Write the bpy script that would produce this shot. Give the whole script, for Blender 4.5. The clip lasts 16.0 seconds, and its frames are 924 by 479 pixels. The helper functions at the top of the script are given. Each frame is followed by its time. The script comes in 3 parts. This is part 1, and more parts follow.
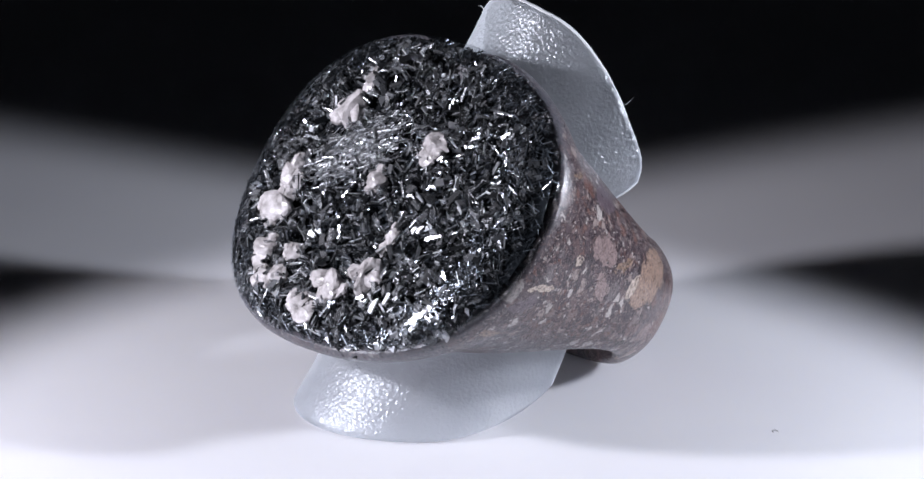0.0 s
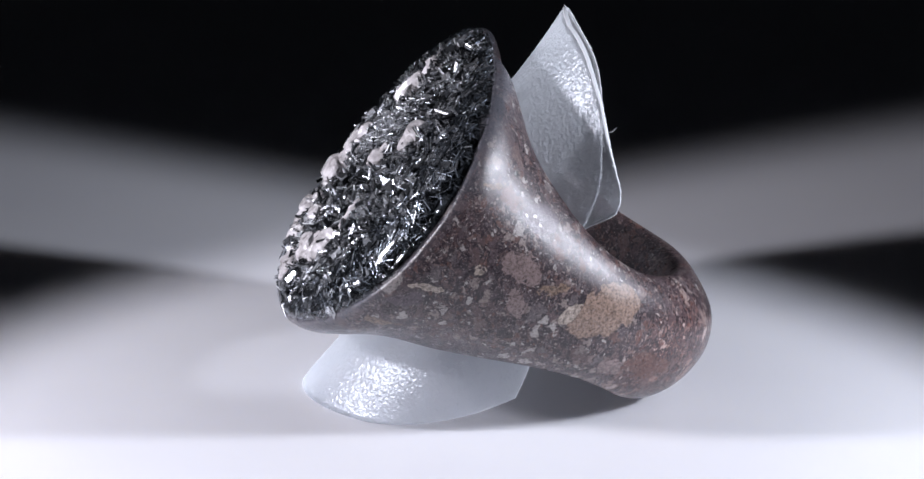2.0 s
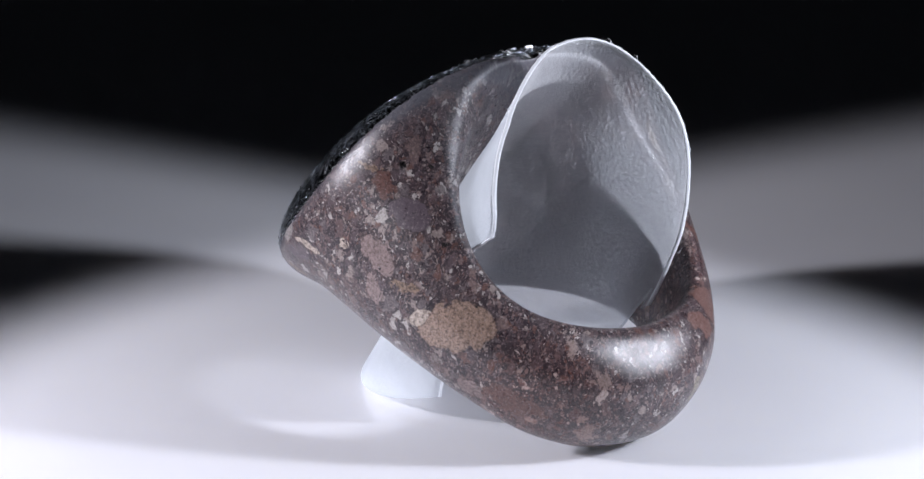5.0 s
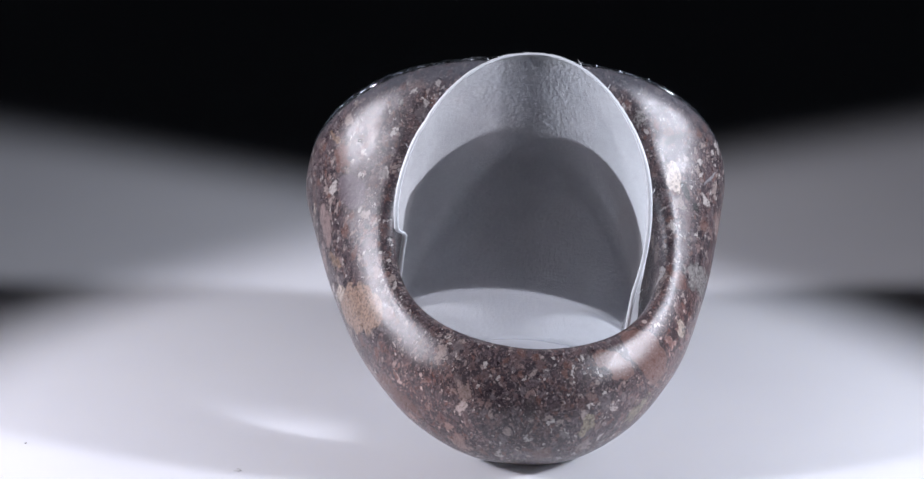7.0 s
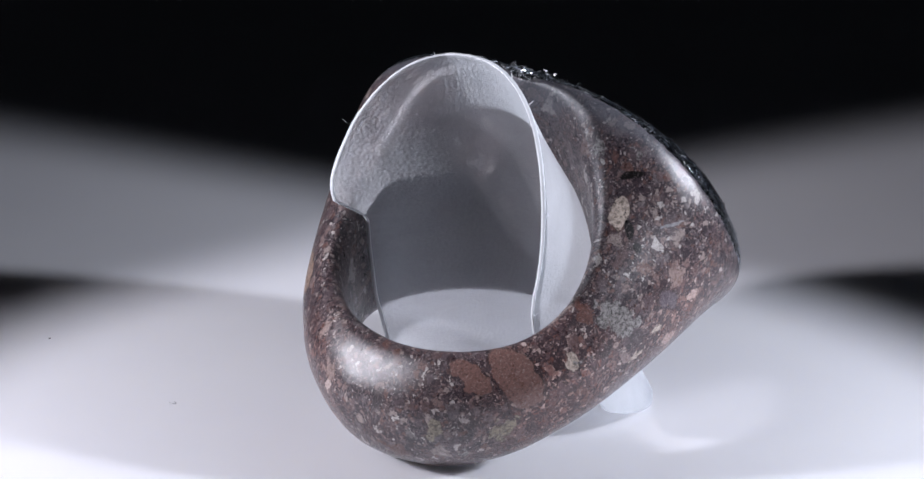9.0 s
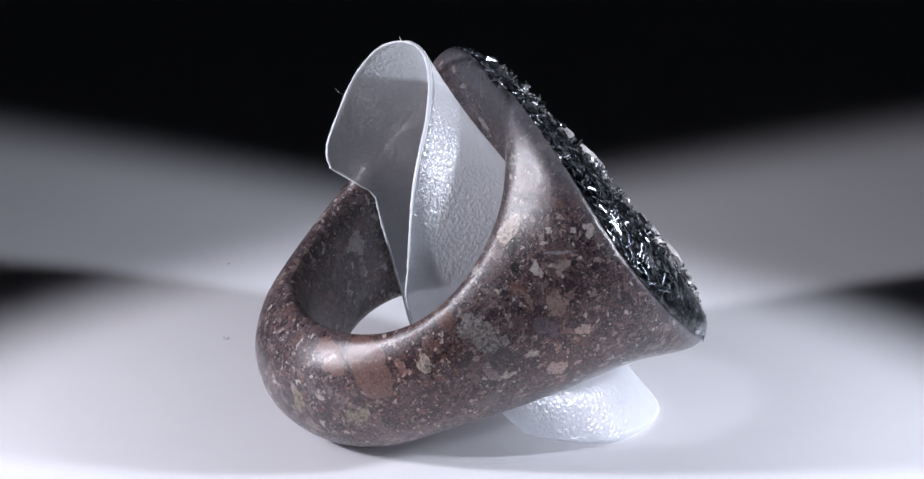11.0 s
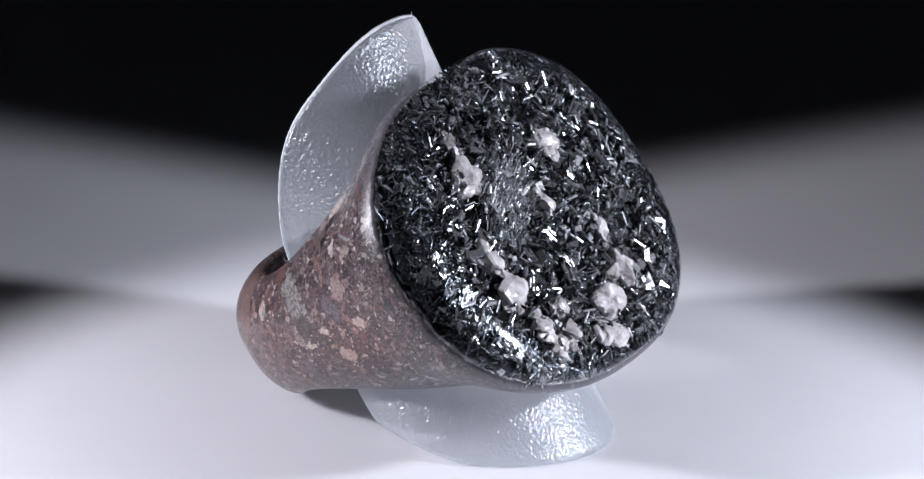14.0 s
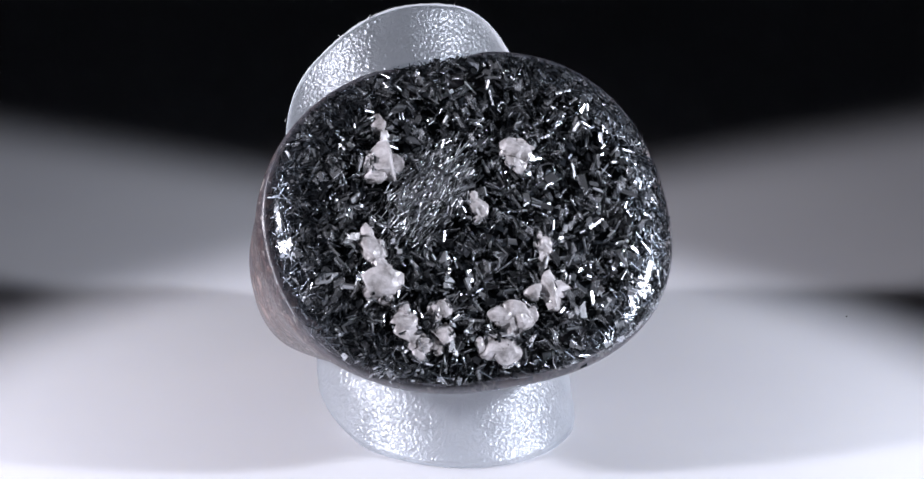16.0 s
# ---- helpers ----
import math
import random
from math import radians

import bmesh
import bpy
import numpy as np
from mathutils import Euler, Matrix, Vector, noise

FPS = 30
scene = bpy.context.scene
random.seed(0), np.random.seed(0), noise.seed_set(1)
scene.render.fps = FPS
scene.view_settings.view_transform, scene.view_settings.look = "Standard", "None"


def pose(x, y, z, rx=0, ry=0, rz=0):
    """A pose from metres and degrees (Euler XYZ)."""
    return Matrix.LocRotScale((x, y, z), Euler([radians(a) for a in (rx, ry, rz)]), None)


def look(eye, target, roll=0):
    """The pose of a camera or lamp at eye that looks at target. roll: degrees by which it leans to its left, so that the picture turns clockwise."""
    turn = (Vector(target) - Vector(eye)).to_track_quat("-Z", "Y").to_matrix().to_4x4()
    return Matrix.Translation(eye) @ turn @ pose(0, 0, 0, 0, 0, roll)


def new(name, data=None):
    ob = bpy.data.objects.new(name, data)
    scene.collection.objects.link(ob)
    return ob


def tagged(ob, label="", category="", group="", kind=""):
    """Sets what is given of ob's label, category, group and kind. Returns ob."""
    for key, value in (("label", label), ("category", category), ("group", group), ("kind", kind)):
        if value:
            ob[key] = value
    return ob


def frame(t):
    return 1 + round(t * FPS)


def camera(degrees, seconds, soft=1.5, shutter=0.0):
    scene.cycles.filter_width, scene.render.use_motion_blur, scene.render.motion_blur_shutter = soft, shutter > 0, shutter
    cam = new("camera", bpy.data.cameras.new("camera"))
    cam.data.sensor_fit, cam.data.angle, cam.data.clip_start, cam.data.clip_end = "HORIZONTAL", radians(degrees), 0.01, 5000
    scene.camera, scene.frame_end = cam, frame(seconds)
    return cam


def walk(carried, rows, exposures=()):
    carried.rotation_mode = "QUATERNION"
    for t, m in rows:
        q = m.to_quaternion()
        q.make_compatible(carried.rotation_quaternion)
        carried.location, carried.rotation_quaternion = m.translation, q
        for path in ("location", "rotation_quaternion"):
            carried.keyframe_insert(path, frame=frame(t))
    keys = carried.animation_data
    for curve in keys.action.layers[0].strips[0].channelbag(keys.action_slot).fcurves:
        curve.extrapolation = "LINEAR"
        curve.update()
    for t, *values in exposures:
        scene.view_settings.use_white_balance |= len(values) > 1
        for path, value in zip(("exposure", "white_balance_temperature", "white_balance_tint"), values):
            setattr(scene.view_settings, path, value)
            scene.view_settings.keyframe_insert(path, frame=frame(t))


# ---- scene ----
MM = 0.001
FLOOR = 12.6          # the turning axis meets the picture's middle this many mm above the table

# ---- camera: it stands still, a long macro lens looking down about 20 degrees ----
cam = camera(8.0, 16.0, soft=1.5)
eye = Vector((-1.29, -450.76, 164.98 + FLOOR)) * MM
aim = Vector((-1.29, 0.0, FLOOR)) * MM
still = look(eye, aim, 1.1)
walk(cam, [(0.0, still), (16.0, still)])

# ---- light: a dark studio with two small snooted spots, one to each side of the camera ----
world = bpy.data.worlds.new("studio_dark")
world.use_nodes = True
world.node_tree.nodes["Background"].inputs[0].default_value = (0.5, 0.55, 0.7, 1)
world.node_tree.nodes["Background"].inputs[1].default_value = 0.004
scene.world = world
scene.view_settings.exposure = 0.0


def spot(name, place, target, watts, size, blend, radius, colour):
    lamp = bpy.data.lights.new(name, "SPOT")
    lamp.energy, lamp.spot_size, lamp.spot_blend, lamp.shadow_soft_size, lamp.color = watts, radians(size), blend, radius, colour
    ob = new(name, lamp)
    ob.matrix_world = look(Vector(place) * MM, Vector(target) * MM)
    return ob


spot("spot_lamp", (-110, -37, 60), (1, -1.4, 8), 0.75, 35, 0.25, 0.0058, (0.97, 0.96, 1.08))
spot("spot_lamp", (110, -26, 60), (-1, -1.4, 8), 0.72, 35, 0.25, 0.0058, (0.93, 0.96, 1.10))


# ---- materials ----
def material(name):
    m = bpy.data.materials.new(name)
    m.use_nodes = True
    return m, m.node_tree.nodes, m.node_tree.links, m.node_tree.nodes["Principled BSDF"]


def node(nodes, kind, **values):
    n = nodes.new(kind)
    for key, value in values.items():
        n.inputs[key.replace("_", " ")].default_value = value
    return n


def ramp(nodes, links, fac, stops):
    r = nodes.new("ShaderNodeValToRGB")
    while len(r.color_ramp.elements) < len(stops):
        r.color_ramp.elements.new(0.5)
    for el, (at, col) in zip(r.color_ramp.elements, stops):
        el.position, el.color = at, (*col, 1)
    links.new(fac, r.inputs[0])
    return r


def blend(nodes, links, fac, a, b):
    m = nodes.new("ShaderNodeMix")
    m.data_type = "RGBA"
    for slot, value in ((0, fac), (6, a), (7, b)):
        if hasattr(value, "is_linked"):
            links.new(value, m.inputs[slot])
        else:
            m.inputs[slot].default_value = value
    return m.outputs[2]


def maths(nodes, links, how, a, b=0.0):
    m = nodes.new("ShaderNodeMath")
    m.operation = how
    for slot, value in ((0, a), (1, b)):
        if hasattr(value, "is_linked"):
            links.new(value, m.inputs[slot])
        else:
            m.inputs[slot].default_value = value
    return m.outputs[0]


def millimetres(nodes, links, shift=(0, 0, 0)):
    """Object coordinates in millimetres."""
    tc = nodes.new("ShaderNodeTexCoord")
    mp = nodes.new("ShaderNodeMapping")
    mp.inputs["Scale"].default_value = (1000, 1000, 1000)
    mp.inputs["Location"].default_value = shift
    links.new(tc.outputs["Object"], mp.inputs["Vector"])
    return mp.outputs["Vector"]


def bump(nodes, links, height, strength, distance, bsdf):
    b = nodes.new("ShaderNodeBump")
    b.inputs["Strength"].default_value, b.inputs["Distance"].default_value = strength, distance
    links.new(height, b.inputs["Height"])
    links.new(b.outputs[0], bsdf.inputs["Normal"])
    return b


# table: white satin acrylic, faintly mottled
table_mat, N, L, B = material("white_acrylic")
mm = millimetres(N, L)
t1 = node(N, "ShaderNodeTexNoise", Scale=0.05, Detail=3.0)
L.new(mm, t1.inputs["Vector"])
L.new(ramp(N, L, t1.outputs[0], [(0.3, (0.76, 0.76, 0.79)), (0.7, (0.80, 0.80, 0.82))]).outputs[0], B.inputs["Base Color"])
B.inputs["Roughness"].default_value = 0.55
# light spreads a few millimetres inside the acrylic
B.inputs["Subsurface Weight"].default_value = 0.6
B.inputs["Subsurface Radius"].default_value = (1.0, 0.97, 0.92)
B.inputs["Subsurface Scale"].default_value = 0.004
t2 = node(N, "ShaderNodeTexNoise", Scale=3.0, Detail=2.0)
L.new(mm, t2.inputs["Vector"])
bump(N, L, t2.outputs[0], 0.03, 0.0001, B)

# the ring's own axes (width, finger, face) at the clip's start
AXES = np.array([[0.6663, -0.7424, 0.0693], [0.4209, 0.4512, 0.787], [-0.6155, -0.4952, 0.6131]])

# stone: polished breccia. Clasts that stand out, by kind: both ends at the clip's start in mm from the table, and half the width
CLASTS = {
    "ochre": ((11.3, -3.8, 10.0, 13.0, 0.6, 10.8, 1.8),),
    "tan": ((-0.2, -14.0, 11.0, 1.3, -12.5, 10.0, 0.43), (9.9, -6.1, 12.8, 10.9, -4.4, 12.6, 0.47), (6.1, -9.1, 20.7, 7.2, -7.1, 20.3, 0.3)),
    "cream": ((10.6, -4.7, 9.9, 11.5, -3.5, 11.4, 0.51), (3.4, -13.2, 13.9, 5.2, -11.6, 13.3, 0.34), (6.9, -9.9, 14.7, 7.3, -9.5, 14.6, 0.26),
              (-6.9, 12.1, 19.3, -6.1, 12.9, 17.7, 0.6), (-1.6, 16.5, 9.8, -2.2, 16.7, 8.8, 0.47), (-6.7, 14.8, 8.0, -7.9, 14.3, 8.7, 0.3), (-8.7, 14.2, 10.1, -9.3, 13.9, 10.1, 0.34)),
    "rosy": ((8.4, -8.0, 15.3, 9.7, -6.3, 13.8, 1.03), (8.6, -7.7, 12.9, 8.8, -7.2, 11.0, 0.68), (11.9, -1.0, 6.0, 12.4, 0.4, 5.4, 0.81), (-5.9, 15.4, 8.8, -6.7, 14.9, 8.4, 0.43)),
    "mauve": ((8.5, -5.9, 18.0, 9.4, -3.9, 17.1, 1.11), (2.0, -13.7, 12.5, 3.9, -12.5, 12.6, 0.64), (-9.4, 14.2, 12.5, -10.5, 13.4, 11.6, 0.73)),
    "rust": ((13.0, 1.3, 5.9, 13.4, 4.5, 4.5, 1.2), (7.4, -7.5, 19.6, 7.9, -6.3, 19.0, 0.73), (-2.9, 15.2, 13.0, -3.4, 15.8, 11.8, 0.64), (-2.5, 16.5, 7.1, -3.7, 15.6, 5.8, 0.47), (-7.3, 13.8, 6.7, -7.9, 13.4, 6.7, 0.34)),
    "brick": ((3.2, 15.7, 9.7, 1.1, 17.1, 6.9, 1.54), (6.1, 15.0, 9.1, 4.4, 16.7, 7.6, 0.98)),
    "grey": ((-5.3, 9.5, 22.7, -6.3, 10.4, 22.4, 0.56), (-7.6, 10.9, 22.3, -8.2, 11.2, 22.1, 0.34), (-4.8, 15.5, 12.6, -6.6, 15.3, 10.7, 1.03), (5.0, -3.4, 24.3, 5.4, -3.1, 23.5, 0.21),
             (5.8, 15.4, 2.7, 5.0, 15.5, 2.6, 0.34), (-2.5, 16.6, 9.3, -3.4, 16.4, 9.3, 0.34)),
    "olive": ((3.8, 16.2, 3.7, 2.5, 16.9, 5.2, 0.73), (8.0, 15.7, 5.4, 7.7, 15.6, 4.0, 0.56)),
    "pale_vein": ((-9.3, 13.2, 17.4, -11.2, 12.8, 17.6, 0.14), (-11.2, 12.8, 17.6, -13.9, 11.2, 17.6, 0.14)),
    "pit": ((7.1, -5.7, 20.8, 7.2, -5.4, 20.7, 0.26), (7.0, -3.7, 20.7, 7.0, -3.4, 20.6, 0.15), (10.2, -2.4, 16.0, 10.3, -2.3, 15.8, 0.22), (12.4, -0.1, 12.1, 12.5, 0.1, 12.0, 0.15),
            (-6.9, 11.3, 20.8, -8.4, 11.7, 21.0, 0.3), (-7.0, 12.8, 18.0, -7.0, 13.5, 16.9, 0.3), (-7.4, 13.7, 16.4, -7.5, 13.9, 16.0, 0.28)),
}
# colour, how mottled inside, how ragged outside, how far it covers
CLAST_LOOK = {
    "ochre": ((0.29, 0.20, 0.155), 0.75, 0.5, 0.95), "tan": ((0.24, 0.165, 0.12), 0.9, 1.0, 0.85), "cream": ((0.46, 0.38, 0.32), 0.8, 0.6, 0.9),
    "rosy": ((0.245, 0.18, 0.172), 0.6, 0.5, 0.9), "mauve": ((0.105, 0.080, 0.095), 0.2, 0.5, 0.85), "rust": ((0.145, 0.066, 0.052), 0.5, 0.9, 0.7),
    "brick": ((0.168, 0.092, 0.078), 0.22, 0.35, 0.93), "grey": ((0.25, 0.235, 0.225), 1.0, 1.0, 0.8), "olive": ((0.26, 0.22, 0.155), 0.9, 1.0, 0.8),
    "pale_vein": ((0.40, 0.41, 0.43), 0.4, 0.9, 0.45), "pit": ((0.005, 0.004, 0.004), 0.0, 0.35, 1.0),
}


def breccia():
    m, N, L, B = material("polished_breccia")
    mm = millimetres(N, L)

    def vec(how, a, b=None):
        n = N.new("ShaderNodeVectorMath")
        n.operation = how
        for slot, value in ((0, a), (1, b)):
            if value is None:
                continue
            if hasattr(value, "is_linked"):
                L.new(value, n.inputs[slot])
            else:
                n.inputs[slot].default_value = value
        return n.outputs["Value"] if how in ("LENGTH", "DOT_PRODUCT", "DISTANCE") else n.outputs[0]

    def warp(base, source, amount):
        return vec("ADD", base, vec("MULTIPLY", vec("SUBTRACT", source, (0.5,) * 3), (amount,) * 3))

    def noisy(scale, detail=3.0, rough=0.6):
        n = node(N, "ShaderNodeTexNoise", Scale=scale, Detail=detail, Roughness=rough)
        L.new(mm, n.inputs["Vector"])
        return n

    def cells(at, scale, feature="F1"):
        n = node(N, "ShaderNodeTexVoronoi", Scale=scale)
        n.feature = feature
        L.new(at, n.inputs["Vector"])
        return n

    bent = warp(mm, noisy(0.5).outputs["Color"], 1.2)
    torn = warp(bent, noisy(2.2, 4.0, 0.7).outputs["Color"], 0.75)
    fine = noisy(1.8, 6.0, 0.75).outputs[0]
    grain = noisy(4.5, 4.0, 0.75).outputs[0]
    broad = noisy(0.22, 6.0, 0.7).outputs[0]
    # ground mass, from purple-grey to rusty, with a fine grain
    col = ramp(N, L, broad, [(0.32, (0.013, 0.010, 0.014)), (0.50, (0.027, 0.018, 0.024)), (0.68, (0.055, 0.031, 0.032))]).outputs[0]
    col = blend(N, L, maths(N, L, "MULTIPLY", ramp(N, L, grain, [(0.46, (0, 0, 0)), (0.66, (1, 1, 1))]).outputs[0], 0.45), col, (0.13, 0.09, 0.09, 1))
    # angular fragments of five sizes: some cells show, cut back from the cell's edge, each with its own grain
    for scale, share, gap, cover in ((6.5, 0.52, 0.07, 0.9), (3.6, 0.55, 0.07, 0.92), (2.0, 0.62, 0.06, 0.92), (1.15, 0.76, 0.06, 0.88), (0.7, 0.88, 0.06, 0.75)):
        at = vec("MULTIPLY", bent if scale > 3 else torn, (1.0, 1.25, 0.85))
        cell, edge = cells(at, scale), cells(at, scale, "DISTANCE_TO_EDGE")
        sep = N.new("ShaderNodeSeparateColor")
        L.new(cell.outputs["Color"], sep.inputs[0])
        tint = ramp(N, L, sep.outputs[1], [(0.0, (0.034, 0.026, 0.031)), (0.16, (0.088, 0.064, 0.070)), (0.34, (0.115, 0.076, 0.075)), (0.50, (0.135, 0.112, 0.116)), (0.62, (0.135, 0.070, 0.058)), (0.72, (0.20, 0.14, 0.13)), (0.82, (0.29, 0.235, 0.215)), (0.92, (0.46, 0.42, 0.395))])
        tint.color_ramp.interpolation = "CONSTANT"
        inner = blend(N, L, maths(N, L, "MULTIPLY", ramp(N, L, grain, [(0.36, (1, 1, 1)), (0.52, (0, 0, 0))]).outputs[0], 0.55), tint.outputs[0], (0.035, 0.026, 0.029, 1))
        ragged = maths(N, L, "ADD", edge.outputs["Distance"], maths(N, L, "MULTIPLY", maths(N, L, "SUBTRACT", fine, 0.5), 0.22))
        shown = ramp(N, L, ragged, [(gap, (0, 0, 0)), (gap + 0.035, (1, 1, 1))]).outputs[0]
        show = maths(N, L, "MULTIPLY", maths(N, L, "GREATER_THAN", sep.outputs[0], share), shown)
        col = blend(N, L, maths(N, L, "MULTIPLY", show, cover), col, inner)
    # rusty zones
    for place, reach in (((13.5, 5.0, -8.0 + FLOOR), 6.5), ((-1.0, 17.0, -7.0 + FLOOR), 8.0), ((-12.0, 14.0, -3.0 + FLOOR), 6.0)):
        soft = ramp(N, L, maths(N, L, "MULTIPLY", vec("DISTANCE", torn, place), 1.0 / reach), [(0.35, (0.6, 0.6, 0.6)), (1.0, (0, 0, 0))])
        rust = N.new("ShaderNodeMix")
        rust.data_type, rust.blend_type = "RGBA", "MULTIPLY"
        L.new(soft.outputs[0], rust.inputs[0])
        L.new(col, rust.inputs[6])
        rust.inputs[7].default_value = (1.3, 0.80, 0.68, 1)
        col = rust.outputs[2]
    # the clasts that stand out
    shards = cells(mm, 1.1).outputs["Color"]
    for kind, members in CLASTS.items():
        colour, mottle, ragged, cover = CLAST_LOOK[kind]
        small = min(1.0, max(h for *_, h in members))
        at = warp(mm, noisy(1.6, 4.0, 0.65).outputs["Color"], 1.5 * ragged * small)
        at = warp(at, shards, 0.9 * ragged * small)
        least = None
        for x0, y0, z0, x1, y1, z1, half in members:
            p, q = Vector((x0, y0, z0)), Vector((x1, y1, z1))
            d = vec("SUBTRACT", at, tuple((p + q) / 2))
            run = vec("DOT_PRODUCT", d, tuple((q - p).normalized()))
            long = (q - p).length / 2 + 0.5 * half
            far, squash = vec("LENGTH", d), 1 - (half / max(long, half * 1.01)) ** 2
            rest = maths(N, L, "SUBTRACT", maths(N, L, "MULTIPLY", far, far), maths(N, L, "MULTIPLY", maths(N, L, "MULTIPLY", run, run), squash))
            size = maths(N, L, "DIVIDE", maths(N, L, "SQRT", maths(N, L, "MAXIMUM", rest, 0.0)), 2 * half)
            least = size if least is None else maths(N, L, "MINIMUM", least, size)
        dark, light = tuple(c * (1 - 0.75 * mottle) for c in colour), tuple(min(c * (1 + 0.45 * mottle), 0.7) for c in colour)
        inner = ramp(N, L, grain, [(0.40, dark), (0.50, colour), (0.64, light)]).outputs[0]
        inner = blend(N, L, maths(N, L, "MULTIPLY", ramp(N, L, fine, [(0.50, (0, 0, 0)), (0.64, (1, 1, 1))]).outputs[0], 0.5 * mottle), inner, (*dark, 1))
        rim = ramp(N, L, least, [(0.5, (1, 1, 1)), (0.57, (0, 0, 0))]).outputs[0]
        col = blend(N, L, maths(N, L, "MULTIPLY", rim, 0.55 * cover), col, (0.016, 0.012, 0.014, 1))
        body = ramp(N, L, least, [(0.475, (1, 1, 1)), (0.5, (0, 0, 0))]).outputs[0]
        col = blend(N, L, maths(N, L, "MULTIPLY", body, cover), col, inner)
    # fine dark and pale specks
    sp = noisy(6.5, 3.0, 0.75).outputs[0]
    col = blend(N, L, maths(N, L, "MULTIPLY", maths(N, L, "GREATER_THAN", sp, 0.605), 0.5), col, (0.34, 0.285, 0.28, 1))
    col = blend(N, L, maths(N, L, "MULTIPLY", maths(N, L, "LESS_THAN", sp, 0.40), 0.6), col, (0.018, 0.014, 0.016, 1))
    # thin smoky resin over the stone below the seam, its blue-grey sheen painted into the colour
    dot = vec("DOT_PRODUCT", bent, tuple(AXES[2]))
    reach = ramp(N, L, maths(N, L, "MULTIPLY", maths(N, L, "ADD", dot, -AXES[2][2] * FLOOR), 0.1), [(0.52, (0, 0, 0)), (0.62, (0.32, 0.32, 0.32)), (0.67, (0.65, 0.65, 0.65))])
    col = blend(N, L, reach.outputs[0], col, (0.105, 0.112, 0.130, 1))
    L.new(col, B.inputs["Base Color"])
    # satin polish with a glossier skin
    L.new(ramp(N, L, fine, [(0.30, (0.42, 0.42, 0.42)), (0.65, (0.24, 0.24, 0.24))]).outputs[0], B.inputs["Roughness"])
    B.inputs["Specular IOR Level"].default_value = 0.42
    B.inputs["Coat Weight"].default_value = 0.5
    B.inputs["Coat Roughness"].default_value = 0.22
    deep = ramp(N, L, noisy(3.4, 6.0, 0.85).outputs[0], [(0.25, (0, 0, 0)), (0.58, (1, 1, 1))])
    bump(N, L, deep.outputs[0], 0.2, 0.00012, B)
    skin = N.new("ShaderNodeBump")
    skin.inputs["Strength"].default_value, skin.inputs["Distance"].default_value = 0.12, 0.00010
    L.new(deep.outputs[0], skin.inputs["Height"])
    L.new(skin.outputs[0], B.inputs["Coat Normal"])
    return m


stone_mat = breccia()

# resin: near-black, glossy, smoky grey at its thin edge
resin_mat, N, L, B = material("smoky_resin")
mm = millimetres(N, L)
r1 = node(N, "ShaderNodeTexNoise", Scale=0.8, Detail=5.0)
L.new(mm, r1.inputs["Vector"])
L.new(ramp(N, L, r1.outputs[0], [(0.35, (0.010, 0.012, 0.014)), (0.65, (0.040, 0.045, 0.052))]).outputs[0], B.inputs["Base Color"])
B.inputs["Roughness"].default_value = 0.16
B.inputs["Coat Weight"].default_value = 0.6
B.inputs["Coat Roughness"].default_value = 0.06
r2 = node(N, "ShaderNodeTexNoise", Scale=1.5, Detail=4.0)
L.new(mm, r2.inputs["Vector"])
bump(N, L, r2.outputs[0], 0.35, 0.0004, B)


# clear resin cast over the crystals: see-through, with a polished face
clear_mat, N, L, B = material("clear_resin")
mm = millimetres(N, L)
c1 = node(N, "ShaderNodeTexNoise", Scale=0.5, Detail=3.0)
L.new(mm, c1.inputs["Vector"])
shine = node(N, "ShaderNodeBsdfGlossy", Color=(0.95, 0.97, 1.0, 1), Roughness=0.07)
wave = N.new("ShaderNodeBump")
wave.inputs["Strength"].default_value, wave.inputs["Distance"].default_value = 0.12, 0.0004
L.new(c1.outputs[0], wave.inputs["Height"])
L.new(wave.outputs[0], shine.inputs["Normal"])
thin = node(N, "ShaderNodeBsdfTransparent", Color=(0.97, 0.98, 0.99, 1))
facing = node(N, "ShaderNodeLayerWeight", Blend=0.5)
L.new(wave.outputs[0], facing.inputs["Normal"])
sheen = maths(N, L, "ADD", maths(N, L, "MULTIPLY", maths(N, L, "POWER", facing.outputs["Facing"], 5.0), 0.9), 0.045)
coat = N.new("ShaderNodeMixShader")
L.new(sheen, coat.inputs[0])
L.new(thin.outputs[0], coat.inputs[1])
L.new(shine.outputs[0], coat.inputs[2])
L.new(coat.outputs[0], N["Material Output"].inputs["Surface"])


